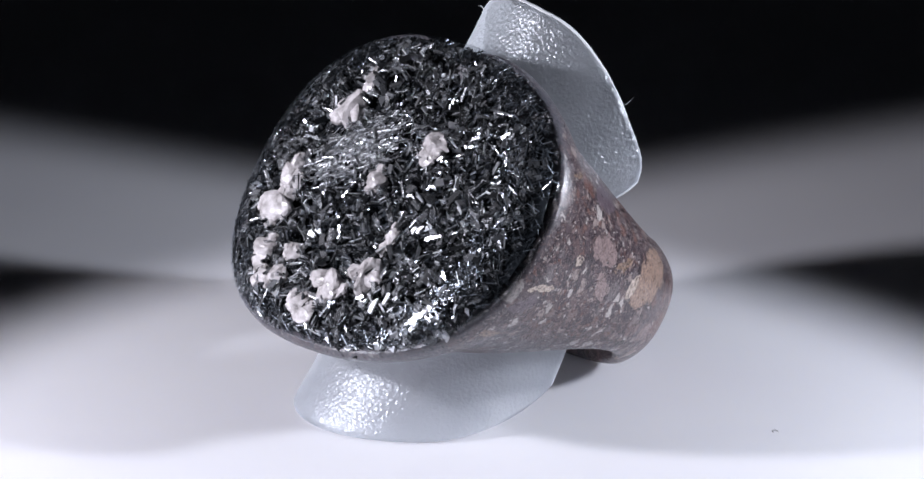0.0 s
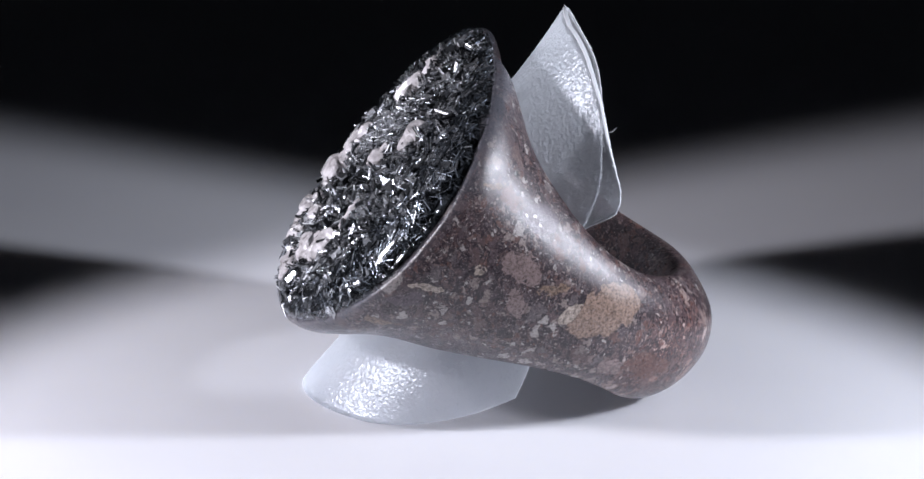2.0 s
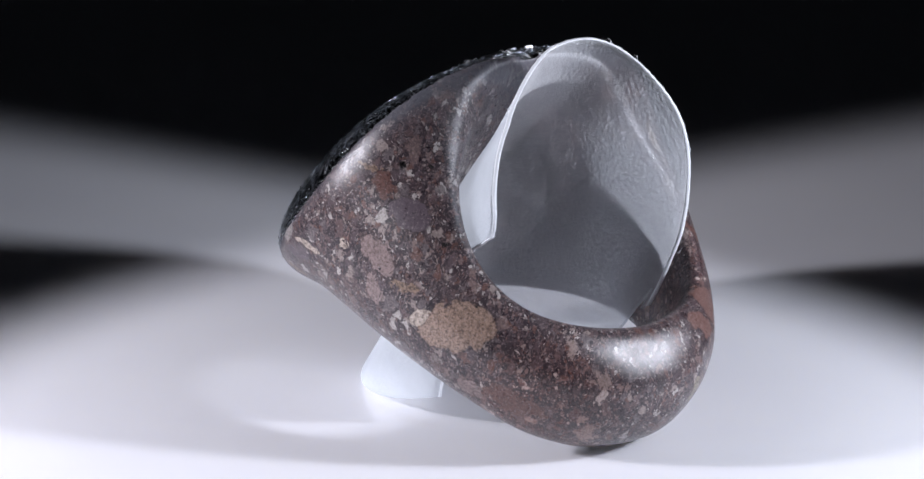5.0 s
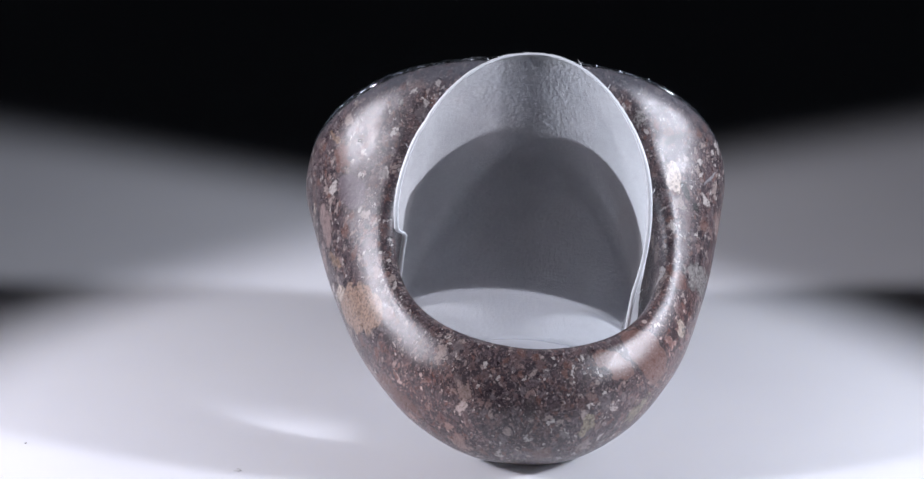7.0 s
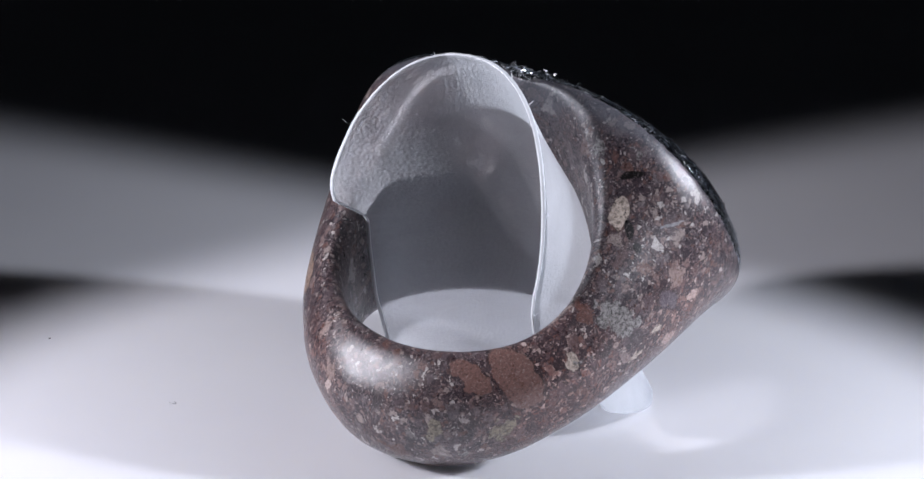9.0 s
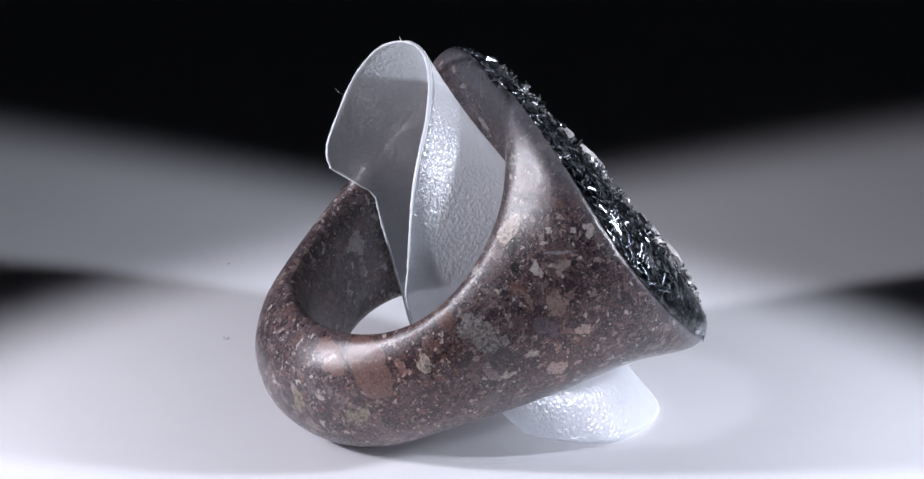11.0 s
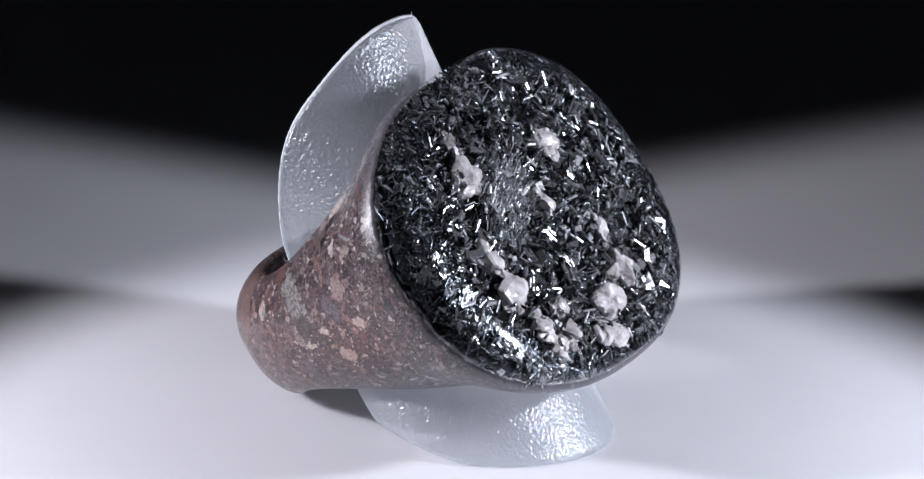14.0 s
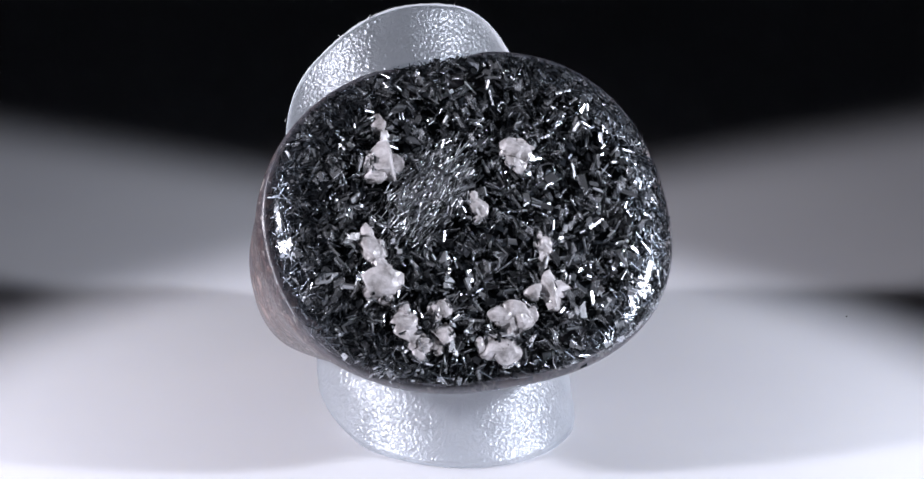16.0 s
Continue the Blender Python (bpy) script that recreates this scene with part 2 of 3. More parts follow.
def crystal_material(name, dark, pale, rough, per_piece):
    m, N, L, B = material(name)
    if per_piece:
        rnd = N.new("ShaderNodeObjectInfo").outputs["Random"]
    else:
        rnd = N.new("ShaderNodeNewGeometry").outputs["Random Per Island"]
    L.new(ramp(N, L, rnd, [(0.0, dark), (0.30, tuple(a * 0.86 + b * 0.14 for a, b in zip(dark, pale))), (0.62, tuple(a * 0.45 + b * 0.55 for a, b in zip(dark, pale))), (1.0, pale)]).outputs[0], B.inputs["Base Color"])
    B.inputs["Metallic"].default_value = 0.85
    spin = maths(N, L, "FRACT", maths(N, L, "MULTIPLY", rnd, 17.3))
    L.new(ramp(N, L, spin, [(0.0, (rough * 0.7,) * 3), (0.6, (rough * 1.4,) * 3), (1.0, (rough * 2.4,) * 3)]).outputs[0], B.inputs["Roughness"])
    B.inputs["Coat Weight"].default_value = 0.5
    B.inputs["Coat Roughness"].default_value = 0.05
    mm = millimetres(N, L)
    n1 = node(N, "ShaderNodeTexNoise", Scale=6.0, Detail=2.0)
    L.new(mm, n1.inputs["Vector"])
    bump(N, L, n1.outputs[0], 0.5, 0.00004, B)
    return m


needle_mat = crystal_material("dark_needle_crystal", (0.014, 0.017, 0.022), (0.93, 0.95, 0.98), 0.16, True)
needles_mat = crystal_material("dark_needle_crystals", (0.014, 0.017, 0.022), (0.93, 0.95, 0.98), 0.16, False)

rim_mat = crystal_material("dark_hair_crystals", (0.008, 0.010, 0.013), (0.30, 0.33, 0.37), 0.2, False)
fibre_mat = crystal_material("silvery_fibre", (0.35, 0.36, 0.38), (0.92, 0.94, 0.96), 0.22, False)
flake_mat = crystal_material("bright_flake", (0.45, 0.47, 0.50), (0.95, 0.96, 0.98), 0.13, True)

quartz_mat, N, L, B = material("milky_quartz")
mm = millimetres(N, L)
q1 = node(N, "ShaderNodeTexNoise", Scale=0.9, Detail=5.0, Roughness=0.65)
L.new(mm, q1.inputs["Vector"])
L.new(ramp(N, L, q1.outputs[0], [(0.31, (0.19, 0.18, 0.175)), (0.45, (0.47, 0.445, 0.445)), (0.64, (0.74, 0.71, 0.72))]).outputs[0], B.inputs["Base Color"])
B.inputs["Roughness"].default_value = 0.25
B.inputs["Subsurface Weight"].default_value = 0.3
B.inputs["Subsurface Radius"].default_value = (0.0006, 0.0006, 0.0006)
bump(N, L, q1.outputs[0], 0.4, 0.0002, B)

# frosted plastic film: part clear, part scattering, with an embossed grain
film_mat, N, L, B = material("frosted_film")
mm = millimetres(N, L)
f1 = node(N, "ShaderNodeTexNoise", Scale=3.6, Detail=2.0, Roughness=0.5)
L.new(mm, f1.inputs["Vector"])
f2 = node(N, "ShaderNodeTexNoise", Scale=0.25, Detail=3.0)
L.new(mm, f2.inputs["Vector"])
B.inputs["Base Color"].default_value = (0.68, 0.75, 0.83, 1)
B.inputs["Roughness"].default_value = 0.22
B.inputs["Specular IOR Level"].default_value = 0.9
fb = bump(N, L, f1.outputs[0], 0.65, 0.0002, B)
trans = node(N, "ShaderNodeBsdfTranslucent", Color=(0.94, 0.97, 1.0, 1))
L.new(fb.outputs[0], trans.inputs["Normal"])
clear = node(N, "ShaderNodeBsdfTransparent", Color=(0.975, 0.983, 0.99, 1))
gloss = node(N, "ShaderNodeBsdfGlossy", Color=(0.9, 0.95, 1.0, 1), Roughness=0.25)
L.new(fb.outputs[0], gloss.inputs["Normal"])
mix1, mix2, mix3 = (N.new("ShaderNodeMixShader") for _ in range(3))
mix1.inputs[0].default_value = 0.88
L.new(B.outputs[0], mix1.inputs[1])
L.new(trans.outputs[0], mix1.inputs[2])
L.new(ramp(N, L, f2.outputs[0], [(0.3, (0.44, 0.44, 0.44)), (0.7, (0.52, 0.52, 0.52))]).outputs[0], mix2.inputs[0])
L.new(mix1.outputs[0], mix2.inputs[1])
L.new(clear.outputs[0], mix2.inputs[2])
mix3.inputs[0].default_value = 0.08
L.new(mix2.outputs[0], mix3.inputs[1])
L.new(gloss.outputs[0], mix3.inputs[2])
L.new(mix3.outputs[0], N["Material Output"].inputs["Surface"])

# the film's inner skin: lightly frosted, with a faint brushed sheen
skin_mat, N, L, B = material("film_inner_skin")
mm = millimetres(N, L)
stretch = N.new("ShaderNodeMapping")
stretch.inputs["Scale"].default_value = (1.0, 1.0, 4.5)
L.new(mm, stretch.inputs["Vector"])
k1 = node(N, "ShaderNodeTexNoise", Scale=1.6, Detail=3.0, Roughness=0.6)
L.new(stretch.outputs[0], k1.inputs["Vector"])
kb = N.new("ShaderNodeBump")
kb.inputs["Strength"].default_value, kb.inputs["Distance"].default_value = 0.45, 0.0002
L.new(k1.outputs[0], kb.inputs["Height"])
skin_gloss = node(N, "ShaderNodeBsdfGlossy", Color=(0.9, 0.94, 1.0, 1), Roughness=0.38)
L.new(kb.outputs[0], skin_gloss.inputs["Normal"])
skin_clear = node(N, "ShaderNodeBsdfTransparent", Color=(0.985, 0.99, 0.995, 1))
skin = N.new("ShaderNodeMixShader")
L.new(ramp(N, L, k1.outputs[0], [(0.40, (0.04, 0.04, 0.04)), (0.65, (0.11, 0.11, 0.11))]).outputs[0], skin.inputs[0])
frost = node(N, "ShaderNodeBsdfDiffuse", Color=(0.95, 0.95, 0.94, 1))
L.new(kb.outputs[0], frost.inputs["Normal"])
inner = N.new("ShaderNodeMixShader")
L.new(ramp(N, L, k1.outputs[0], [(0.35, (0.07, 0.07, 0.07)), (0.65, (0.12, 0.12, 0.12))]).outputs[0], inner.inputs[0])
L.new(skin_clear.outputs[0], inner.inputs[1])
L.new(frost.outputs[0], inner.inputs[2])
L.new(inner.outputs[0], skin.inputs[1])
L.new(skin_gloss.outputs[0], skin.inputs[2])
L.new(skin.outputs[0], N["Material Output"].inputs["Surface"])

edge_mat, N, L, B = material("cut_film_edge")
B.inputs["Base Color"].default_value = (0.86, 0.89, 0.92, 1)
B.inputs["Roughness"].default_value = 0.45
B.inputs["Transmission Weight"].default_value = 0.15

speck_mat, N, L, B = material("dark_dust")
B.inputs["Base Color"].default_value = (0.22, 0.20, 0.20, 1)


lint_mat, N, L, B = material("grey_lint")
B.inputs["Base Color"].default_value = (0.45, 0.44, 0.44, 1)


# ---- mesh helpers ----
def mesh_object(name, verts, faces, mat, parent=None, smooth=True, label=""):
    me = bpy.data.meshes.new(name)
    me.from_pydata(verts, [], faces)
    me.materials.append(mat)
    if smooth:
        me.polygons.foreach_set("use_smooth", [True] * len(me.polygons))
    me.update()
    ob = new(name, me)
    ob.parent = parent
    if label:
        tagged(ob, label=label)
    return ob


def part(name, bm, mat, parent, label=""):
    me = bpy.data.meshes.new(name)
    bm.to_mesh(me)
    bm.free()
    me.materials.append(mat)
    ob = new(name, me)
    ob.parent = parent
    if label:
        tagged(ob, label=label)
    return ob


def surface_net(field, low, high, step):
    """Vertices and quads of the zero level of a field on a grid, drawn onto the level itself."""
    axes = [np.arange(a, b + step, step) for a, b in zip(low, high)]
    grid = np.stack(np.meshgrid(*axes, indexing="ij"), -1)
    val = field(grid)
    inside = val < 0
    shape = np.array(inside.shape) - 1
    corner = [(i, j, k) for i in (0, 1) for j in (0, 1) for k in (0, 1)]

    def cut(a, c):
        return a[c[0]:c[0] + shape[0], c[1]:c[1] + shape[1], c[2]:c[2] + shape[2]]

    count = sum(cut(inside, c).astype(int) for c in corner)
    cells = (count > 0) & (count < 8)
    total, hits = np.zeros((*shape, 3)), np.zeros(shape)
    for c in corner:
        for ax in range(3):
            if c[ax]:
                continue
            e = list(c)
            e[ax] = 1
            a, b = cut(val, c), cut(val, e)
            cross = (a < 0) != (b < 0)
            f = np.where(cross, a / np.where(cross, a - b, 1), 0)
            spot_at = np.stack([np.full(shape, float(v)) for v in c], -1)
            spot_at[..., ax] += f
            total += spot_at * cross[..., None]
            hits += cross
    index = -np.ones(shape, int)
    index[cells] = np.arange(cells.sum())
    idx = np.argwhere(cells)
    verts = (idx + total[cells] / hits[cells][:, None]) * step + np.array(low)
    for _ in range(4):
        v0 = field(verts)
        grad = np.stack([(field(verts + np.eye(3)[i] * 0.02) - field(verts - np.eye(3)[i] * 0.02)) / 0.04 for i in range(3)], -1)
        verts = verts - np.clip(v0 / np.maximum((grad ** 2).sum(-1), 0.05), -0.2, 0.2)[:, None] * grad
    faces = []
    for ax in range(3):
        o1, o2 = [(1, 2), (2, 0), (0, 1)][ax]
        a = inside[tuple(slice(0, -1) if i == ax else slice(1, -1) for i in range(3))]
        b = inside[tuple(slice(1, None) if i == ax else slice(1, -1) for i in range(3))]
        for p in np.argwhere(a != b):
            q = p.copy()
            q[o1] += 1
            q[o2] += 1
            r, s = q.copy(), q.copy()
            r[o1] -= 1
            s[o2] -= 1
            t = r.copy()
            t[o2] -= 1
            quad = [index[tuple(c)] for c in (q, r, t, s)]
            faces.append(quad if a[tuple(p)] else quad[::-1])
    return verts, faces


# ---- the ring's form: a flared signet body round a slanting hole, in its own axes (width, finger, face) in mm ----
SHAPE = dict(cx=-2.701, nb=-18.832, nt=9.822, face=9.2, ac0=2.3, ac1=-0.525, kt=4.82, dome=900.0, x1=5.481, x2=8.816, x3=11.881, x4=13.831, x5=15.086, x6=16.014, y1=4.1, y2=5.7, y3=6.57, y4=8.218, y5=9.944, y6=15.483, px=2.424)
HOLE = dict(x=-2.7, n=-5.45, r=9.33, lean=0.30, soft=1.8)
STEPS = np.sqrt(np.array([0, 0.06, 0.16, 0.33, 0.55, 0.78, 1.0]))


ROOTS = np.linspace(0, 1, 401)


def profile(axis):
    """Half sizes of the ring along its height, eased between the steps."""
    line = np.interp(ROOTS, STEPS, [0.01] + [SHAPE["%s%d" % (axis, i)] for i in range(1, 7)])
    w = np.hanning(61)
    padded = np.concatenate([2 * line[0] - line[30:0:-1], line, 2 * line[-1] - line[-2:-32:-1]])
    return np.maximum(np.convolve(padded, w / w.sum(), mode="valid"), 0.01)


WIDTHS, DEPTHS = profile("x"), profile("y")


def smooth_max(a, b, k):
    h = np.clip(k - np.abs(a - b), 0, None) / k
    return np.maximum(a, b) + h * h * k / 4


def ring_solid(q):
    """Signed distance, about, to the ring without its hole."""
    s = SHAPE
    x, a, n = q[..., 0] - s["cx"], q[..., 1], q[..., 2]
    h = (n - s["nb"]) / (s["nt"] - s["nb"])
    root = np.sqrt(np.clip(h, 1e-4, 1))
    ax = np.interp(root, ROOTS, WIDTHS)
    ay = np.interp(root, ROOTS, DEPTHS)
    mid = s["ac0"] + (s["ac1"] - s["ac0"]) * np.clip(h, 0, 1)
    p = s["px"]
    g = ((np.abs(x / ax) ** p + np.abs((a - mid) / ay) ** p + 1e-12) ** (1 / p) - 1) * np.minimum(ax, ay) * 0.9
    g = np.where(h < 0, np.hypot(np.maximum(g, 0), s["nb"] - n), g)
    top = n - s["face"] + (x * x + (a - s["ac1"]) ** 2) / (2 * s["dome"])
    return smooth_max(g, top, s["kt"])


def seam(q):
    """How far a point lies on the resin's side of the seam between stone and resin."""
    return q[..., 2] - (6.3 + 0.014 * q[..., 1] ** 2)


def stone_field(q):
    hole = HOLE["r"] - np.hypot(q[..., 0] - HOLE["x"], q[..., 2] - HOLE["n"] - HOLE["lean"] * q[..., 1])
    return smooth_max(smooth_max(ring_solid(q), hole, HOLE["soft"]), seam(q), 0.1)


def bed(q):
    """The dark bed below the crystals: the dome, sunk by most of a millimetre inside its rim."""
    rad = np.hypot(q[..., 0] - SHAPE["cx"], q[..., 1] - SHAPE["ac1"])
    return ring_solid(q) + 0.32 + 0.7 * np.clip((14.6 - rad) / 2.6, 0, 1) * np.clip((q[..., 2] - 5.5) / 2.0, 0, 1)


def under_face(v, deep):
    """Keeps things below the clear resin at its rim, and lets them stand out of it a little further in."""
    rad = np.hypot(v[..., 0] - SHAPE["cx"], v[..., 1] - SHAPE["ac1"])
    deep = deep - 0.9 * np.clip((12.6 - rad) / 2.4, 0, 1)
    for _ in range(3):
        out = np.clip(ring_solid(v) + deep, 0, None)
        v = v - out[..., None] * np.array([0, 0, 1.0])
    return v


def coat_field(q):
    """A skin of clear resin from the dome down to the seam, closed below inside the stone."""
    return smooth_max(ring_solid(q) - 0.015, -seam(q) - 0.05, 0.05)


def resin_field(q):
    return smooth_max(bed(q), -seam(q), 0.1)


def to_world(v):
    """Ring axes in mm to metres above the table, at the turn of the clip's start."""
    return (np.asarray(v) @ AXES + np.array([0, 0, FLOOR - 0.29])) * MM


def turning(kind):
    """An Empty on the turning axis that carries one thing."""
    return new(kind)


# ---- setting ----
def slab(name, x0, x1, y0, y1, z0, z1, mat, label):
    bm = bmesh.new()
    bmesh.ops.create_cube(bm, size=1)
    bmesh.ops.scale(bm, vec=(x1 - x0, y1 - y0, z1 - z0), verts=bm.verts)
    bmesh.ops.translate(bm, vec=((x0 + x1) / 2, (y0 + y1) / 2, (z0 + z1) / 2), verts=bm.verts)
    return tagged(part(name, bm, mat, None, label), category="table", kind="structure")


slab("table", -0.6, 0.6, -0.7, 0.9, -0.01, 0.0, table_mat, "white satin table top under the ring")


# ---- the ring ----
def build_ring():
    ring = turning("signet_ring")
    tagged(ring, "large breccia stone signet ring with a crystal-filled black resin face", "ring")
    verts, faces = surface_net(stone_field, (-20, -17, -21), (15, 17, 11), 0.28)
    mesh_object("stone_band", to_world(verts), faces, stone_mat, ring, label="polished brown breccia band with pale clasts")
    verts, faces = surface_net(resin_field, (-20, -17, 3), (15, 17, 12), 0.28)
    mesh_object("resin_face", to_world(verts), faces, resin_mat, ring, label="glossy smoky black resin dome")
    verts, faces = surface_net(coat_field, (-20, -17, 3), (15, 17, 12), 0.28)
    seat = seam(verts) < 0.12
    faces = [f for f in faces if not (all(seat[k] for k in f) and max(ring_solid(verts[list(f)])) < -0.25)]
    mesh_object("clear_coat", to_world(verts), faces, clear_mat, ring, label="polished clear resin over the crystals")
    return ring


def on_face(x, a):
    """The height of the resin's surface at a place on the face."""
    n = np.full(np.shape(x), 12.0)
    for _ in range(40):
        n = n - np.clip(ring_solid(np.stack([x, a, n], -1)), -1, 1) * 0.8
    return n


def crystal_verts(rng, length, width, thick):
    """A slender blade with one slanted end, along x."""
    l, w, t = length / 2, width / 2, thick / 2
    s = rng.uniform(-0.6, 0.6) * width
    return np.array([(-l, -w, -t), (l - s, -w, -t), (l + s, w, -t), (-l, w, -t), (-l, -w * 0.8, t), (l - s, -w * 0.8, t), (l + s, w * 0.8, t), (-l, w * 0.8, t)])


BLADE = [(0, 3, 2, 1), (4, 5, 6, 7), (0, 1, 5, 4), (1, 2, 6, 5), (2, 3, 7, 6), (3, 0, 4, 7)]


def turn_of(rng, tilt, spin=None):
    a = rng.uniform(0, 2 * math.pi) if spin is None else spin
    return np.array((Matrix.Rotation(a, 3, "Z") @ Matrix.Rotation(rng.normal(0, tilt), 3, "Y") @ Matrix.Rotation(rng.normal(0, tilt * 1.3), 3, "X")))


def face_places(rng, count, inner, outer):
    """Places on the resin with their outward directions, between two radii of the face."""
    rad = np.sqrt(rng.uniform(inner ** 2, outer ** 2, count))
    ang = rng.uniform(0, 2 * math.pi, count)
    x, a = SHAPE["cx"] + rad * np.cos(ang), SHAPE["ac1"] + rad * np.sin(ang) * 0.97
    n, e = on_face(x, a), 0.05
    up = np.stack([-(on_face(x + e, a) - n) / e, -(on_face(x, a + e) - n) / e, np.ones(count)], -1)
    up /= np.linalg.norm(up, axis=1)[:, None]
    at = np.stack([x, a, n], -1)
    good = (np.abs(ring_solid(at)) < 0.05) & (seam(at) > 0.35) & (up[:, 2] > 0.35)
    return at[good], up[good], rad[good]


def build_crystals(ring):
    rng = np.random.default_rng(5)
    made, singles = [], 0
    tilt_to = Vector((0, 0, 1))
    at, up, rad = face_places(rng, 3700, 0.0, 14.4)
    for p, u, r in zip(at, up, rad):
        edge = np.clip((r - 10.6) / 2.6, 0, 1)
        crowd = noise.noise(Vector(p) * 0.45)
        if crowd < -0.12 and rng.uniform() < 0.35:
            continue
        pick = np.clip(rng.uniform() + 0.45 * crowd, 0, 1)
        count, size = 1, None
        if pick < 0.38:
            count, size = rng.integers(2, 5), (rng.uniform(0.5, 1.5), rng.uniform(0.045, 0.10), rng.uniform(0.05, 0.09))
        elif pick < 0.70:
            count, size = rng.integers(1, 4), (rng.uniform(0.5, 1.6), rng.uniform(0.11, 0.24), rng.uniform(0.07, 0.16))
        elif pick < 0.93:
            count, size = rng.integers(1, 3), (rng.uniform(0.5, 1.2), rng.uniform(0.28, 0.6), rng.uniform(0.06, 0.18))
        else:
            size = (rng.uniform(0.8, 1.5), rng.uniform(0.5, 0.85), rng.uniform(0.05, 0.16))
        turn = turn_of(rng, 0.55 - 0.28 * edge)
        back = np.array(tilt_to.rotation_difference(Vector(u)).to_matrix())
        lift = rng.uniform(-0.9, 0.25) * (1 - edge) - rng.uniform(0.06, 0.3) * edge
        for k in range(count):
            step = np.array([rng.uniform(-0.3, 0.3), (k - (count - 1) / 2) * size[1] * rng.uniform(0.9, 1.6), rng.uniform(-0.12, 0.12)])
            lean = np.array(Matrix.Rotation(rng.normal(0, 0.12), 3, "Z") @ Matrix.Rotation(rng.normal(0, 0.16), 3, "X"))
            v = (crystal_verts(rng, size[0] * rng.uniform(0.6, 1.0), size[1], size[2]) @ lean.T + step) @ turn.T @ back.T
            v = under_face(v + p + u * lift, 0.07)
            if singles < 300 and r < 11 and size[0] > 0.7 and size[1] > 0.12 and lift > -0.2:
                singles += 1
                mesh_object("needle_crystal", to_world(v), BLADE, needle_mat, ring, smooth=False)
            else:
                made.append(to_world(v))
    # thin curled flakes, each a short chain of blades round an arc
    at, up, rad = face_places(rng, 90, 0.0, 11.5)
    for p, u, r in zip(at, up, rad):
        round_, first, way = rng.uniform(0.35, 0.8), rng.uniform(0, 6.28), rng.uniform(1.2, 2.4)
        turn = turn_of(rng, 0.3)
        back = np.array(tilt_to.rotation_difference(Vector(u)).to_matrix())
        for k in range(6):
            w = first + way * k / 5
            v = crystal_verts(rng, round_ * way / 4.6, 0.1, rng.uniform(0.3, 0.4)) @ np.array(Matrix.Rotation(w + math.pi / 2, 3, "Z")).T
            v = (v + np.array([math.cos(w), math.sin(w), 0]) * round_) @ turn.T @ back.T + p + u * rng.uniform(-0.25, 0.05)
            made.append(to_world(under_face(v, 0.07)))
    # broad bright flakes in loose nests
    for x, a in ((4.1, -7.7), (6.0, -6.5), (3.1, -7.1), (4.6, -6.0), (2.0, -8.0), (-2.5, -10.0), (8.0, 0.1), (1.8, 2.9), (-6.0, 6.4)):
        for _ in range(3):
            q = np.array([x + rng.normal(0, 0.6), a + rng.normal(0, 0.6), 0.0])
            q[2] = float(on_face(q[0:1], q[1:2])[0]) + rng.uniform(-0.1, 0.3)
            v = crystal_verts(rng, rng.uniform(0.6, 1.3), rng.uniform(0.25, 0.6), rng.uniform(0.05, 0.12)) @ turn_of(rng, 0.4).T
            mesh_object("crystal_flake", to_world(under_face(v + q, 0.07)), BLADE, flake_mat, ring, smooth=False)
    # hair-fine needles lying flush in the clear rim
    hairs = []
    at, up, rad = face_places(rng, 6500, 11.4, 15.8)
    for p, u, r in zip(at, up, rad):
        v = crystal_verts(rng, rng.uniform(0.4, 1.2), rng.uniform(0.03, 0.07), 0.05) @ turn_of(rng, 0.12).T
        hairs.append(to_world(v @ np.array(tilt_to.rotation_difference(Vector(u)).to_matrix()).T + p - u * rng.uniform(0.05, 0.28)))
    faces = [tuple(k + 8 * i for k in f) for i in range(len(hairs)) for f in BLADE]
    tagged(mesh_object("rim_needles", np.concatenate(hairs), faces, rim_mat, ring, smooth=False, label="hair-fine dark needles along the rim"), kind="stuff")
    # a seam of fine pale fibres that lie side by side
    fibres = []
    for _ in range(1900):
        along, across = rng.normal(0, 1.9), rng.normal(0, 0.95)
        d = math.radians(38)
        x, a = -6.0 + along * math.cos(d) - across * math.sin(d), 2.0 + along * math.sin(d) + across * math.cos(d)
        n = float(on_face(np.array(x), np.array(a)))
        v = crystal_verts(rng, rng.uniform(0.3, 1.1), rng.uniform(0.03, 0.07), 0.05) @ turn_of(rng, 0.4, d + rng.normal(0, 0.2)).T
        fibres.append(to_world(under_face(v + np.array([x, a, n + rng.uniform(-0.2, 0.35)]), 0.07)))
    faces = [tuple(k + 8 * i for k in f) for i in range(len(fibres)) for f in BLADE]
    tagged(mesh_object("fibre_seam", np.concatenate(fibres), faces, fibre_mat, ring, smooth=False, label="seam of fine silvery fibres"), kind="stuff")
    faces = [tuple(k + 8 * i for k in f) for i in range(len(made)) for f in BLADE]
    ob = mesh_object("crystal_mass", np.concatenate(made), faces, needles_mat, ring, smooth=False, label="mass of dark metallic needle crystals")
    tagged(ob, kind="stuff")


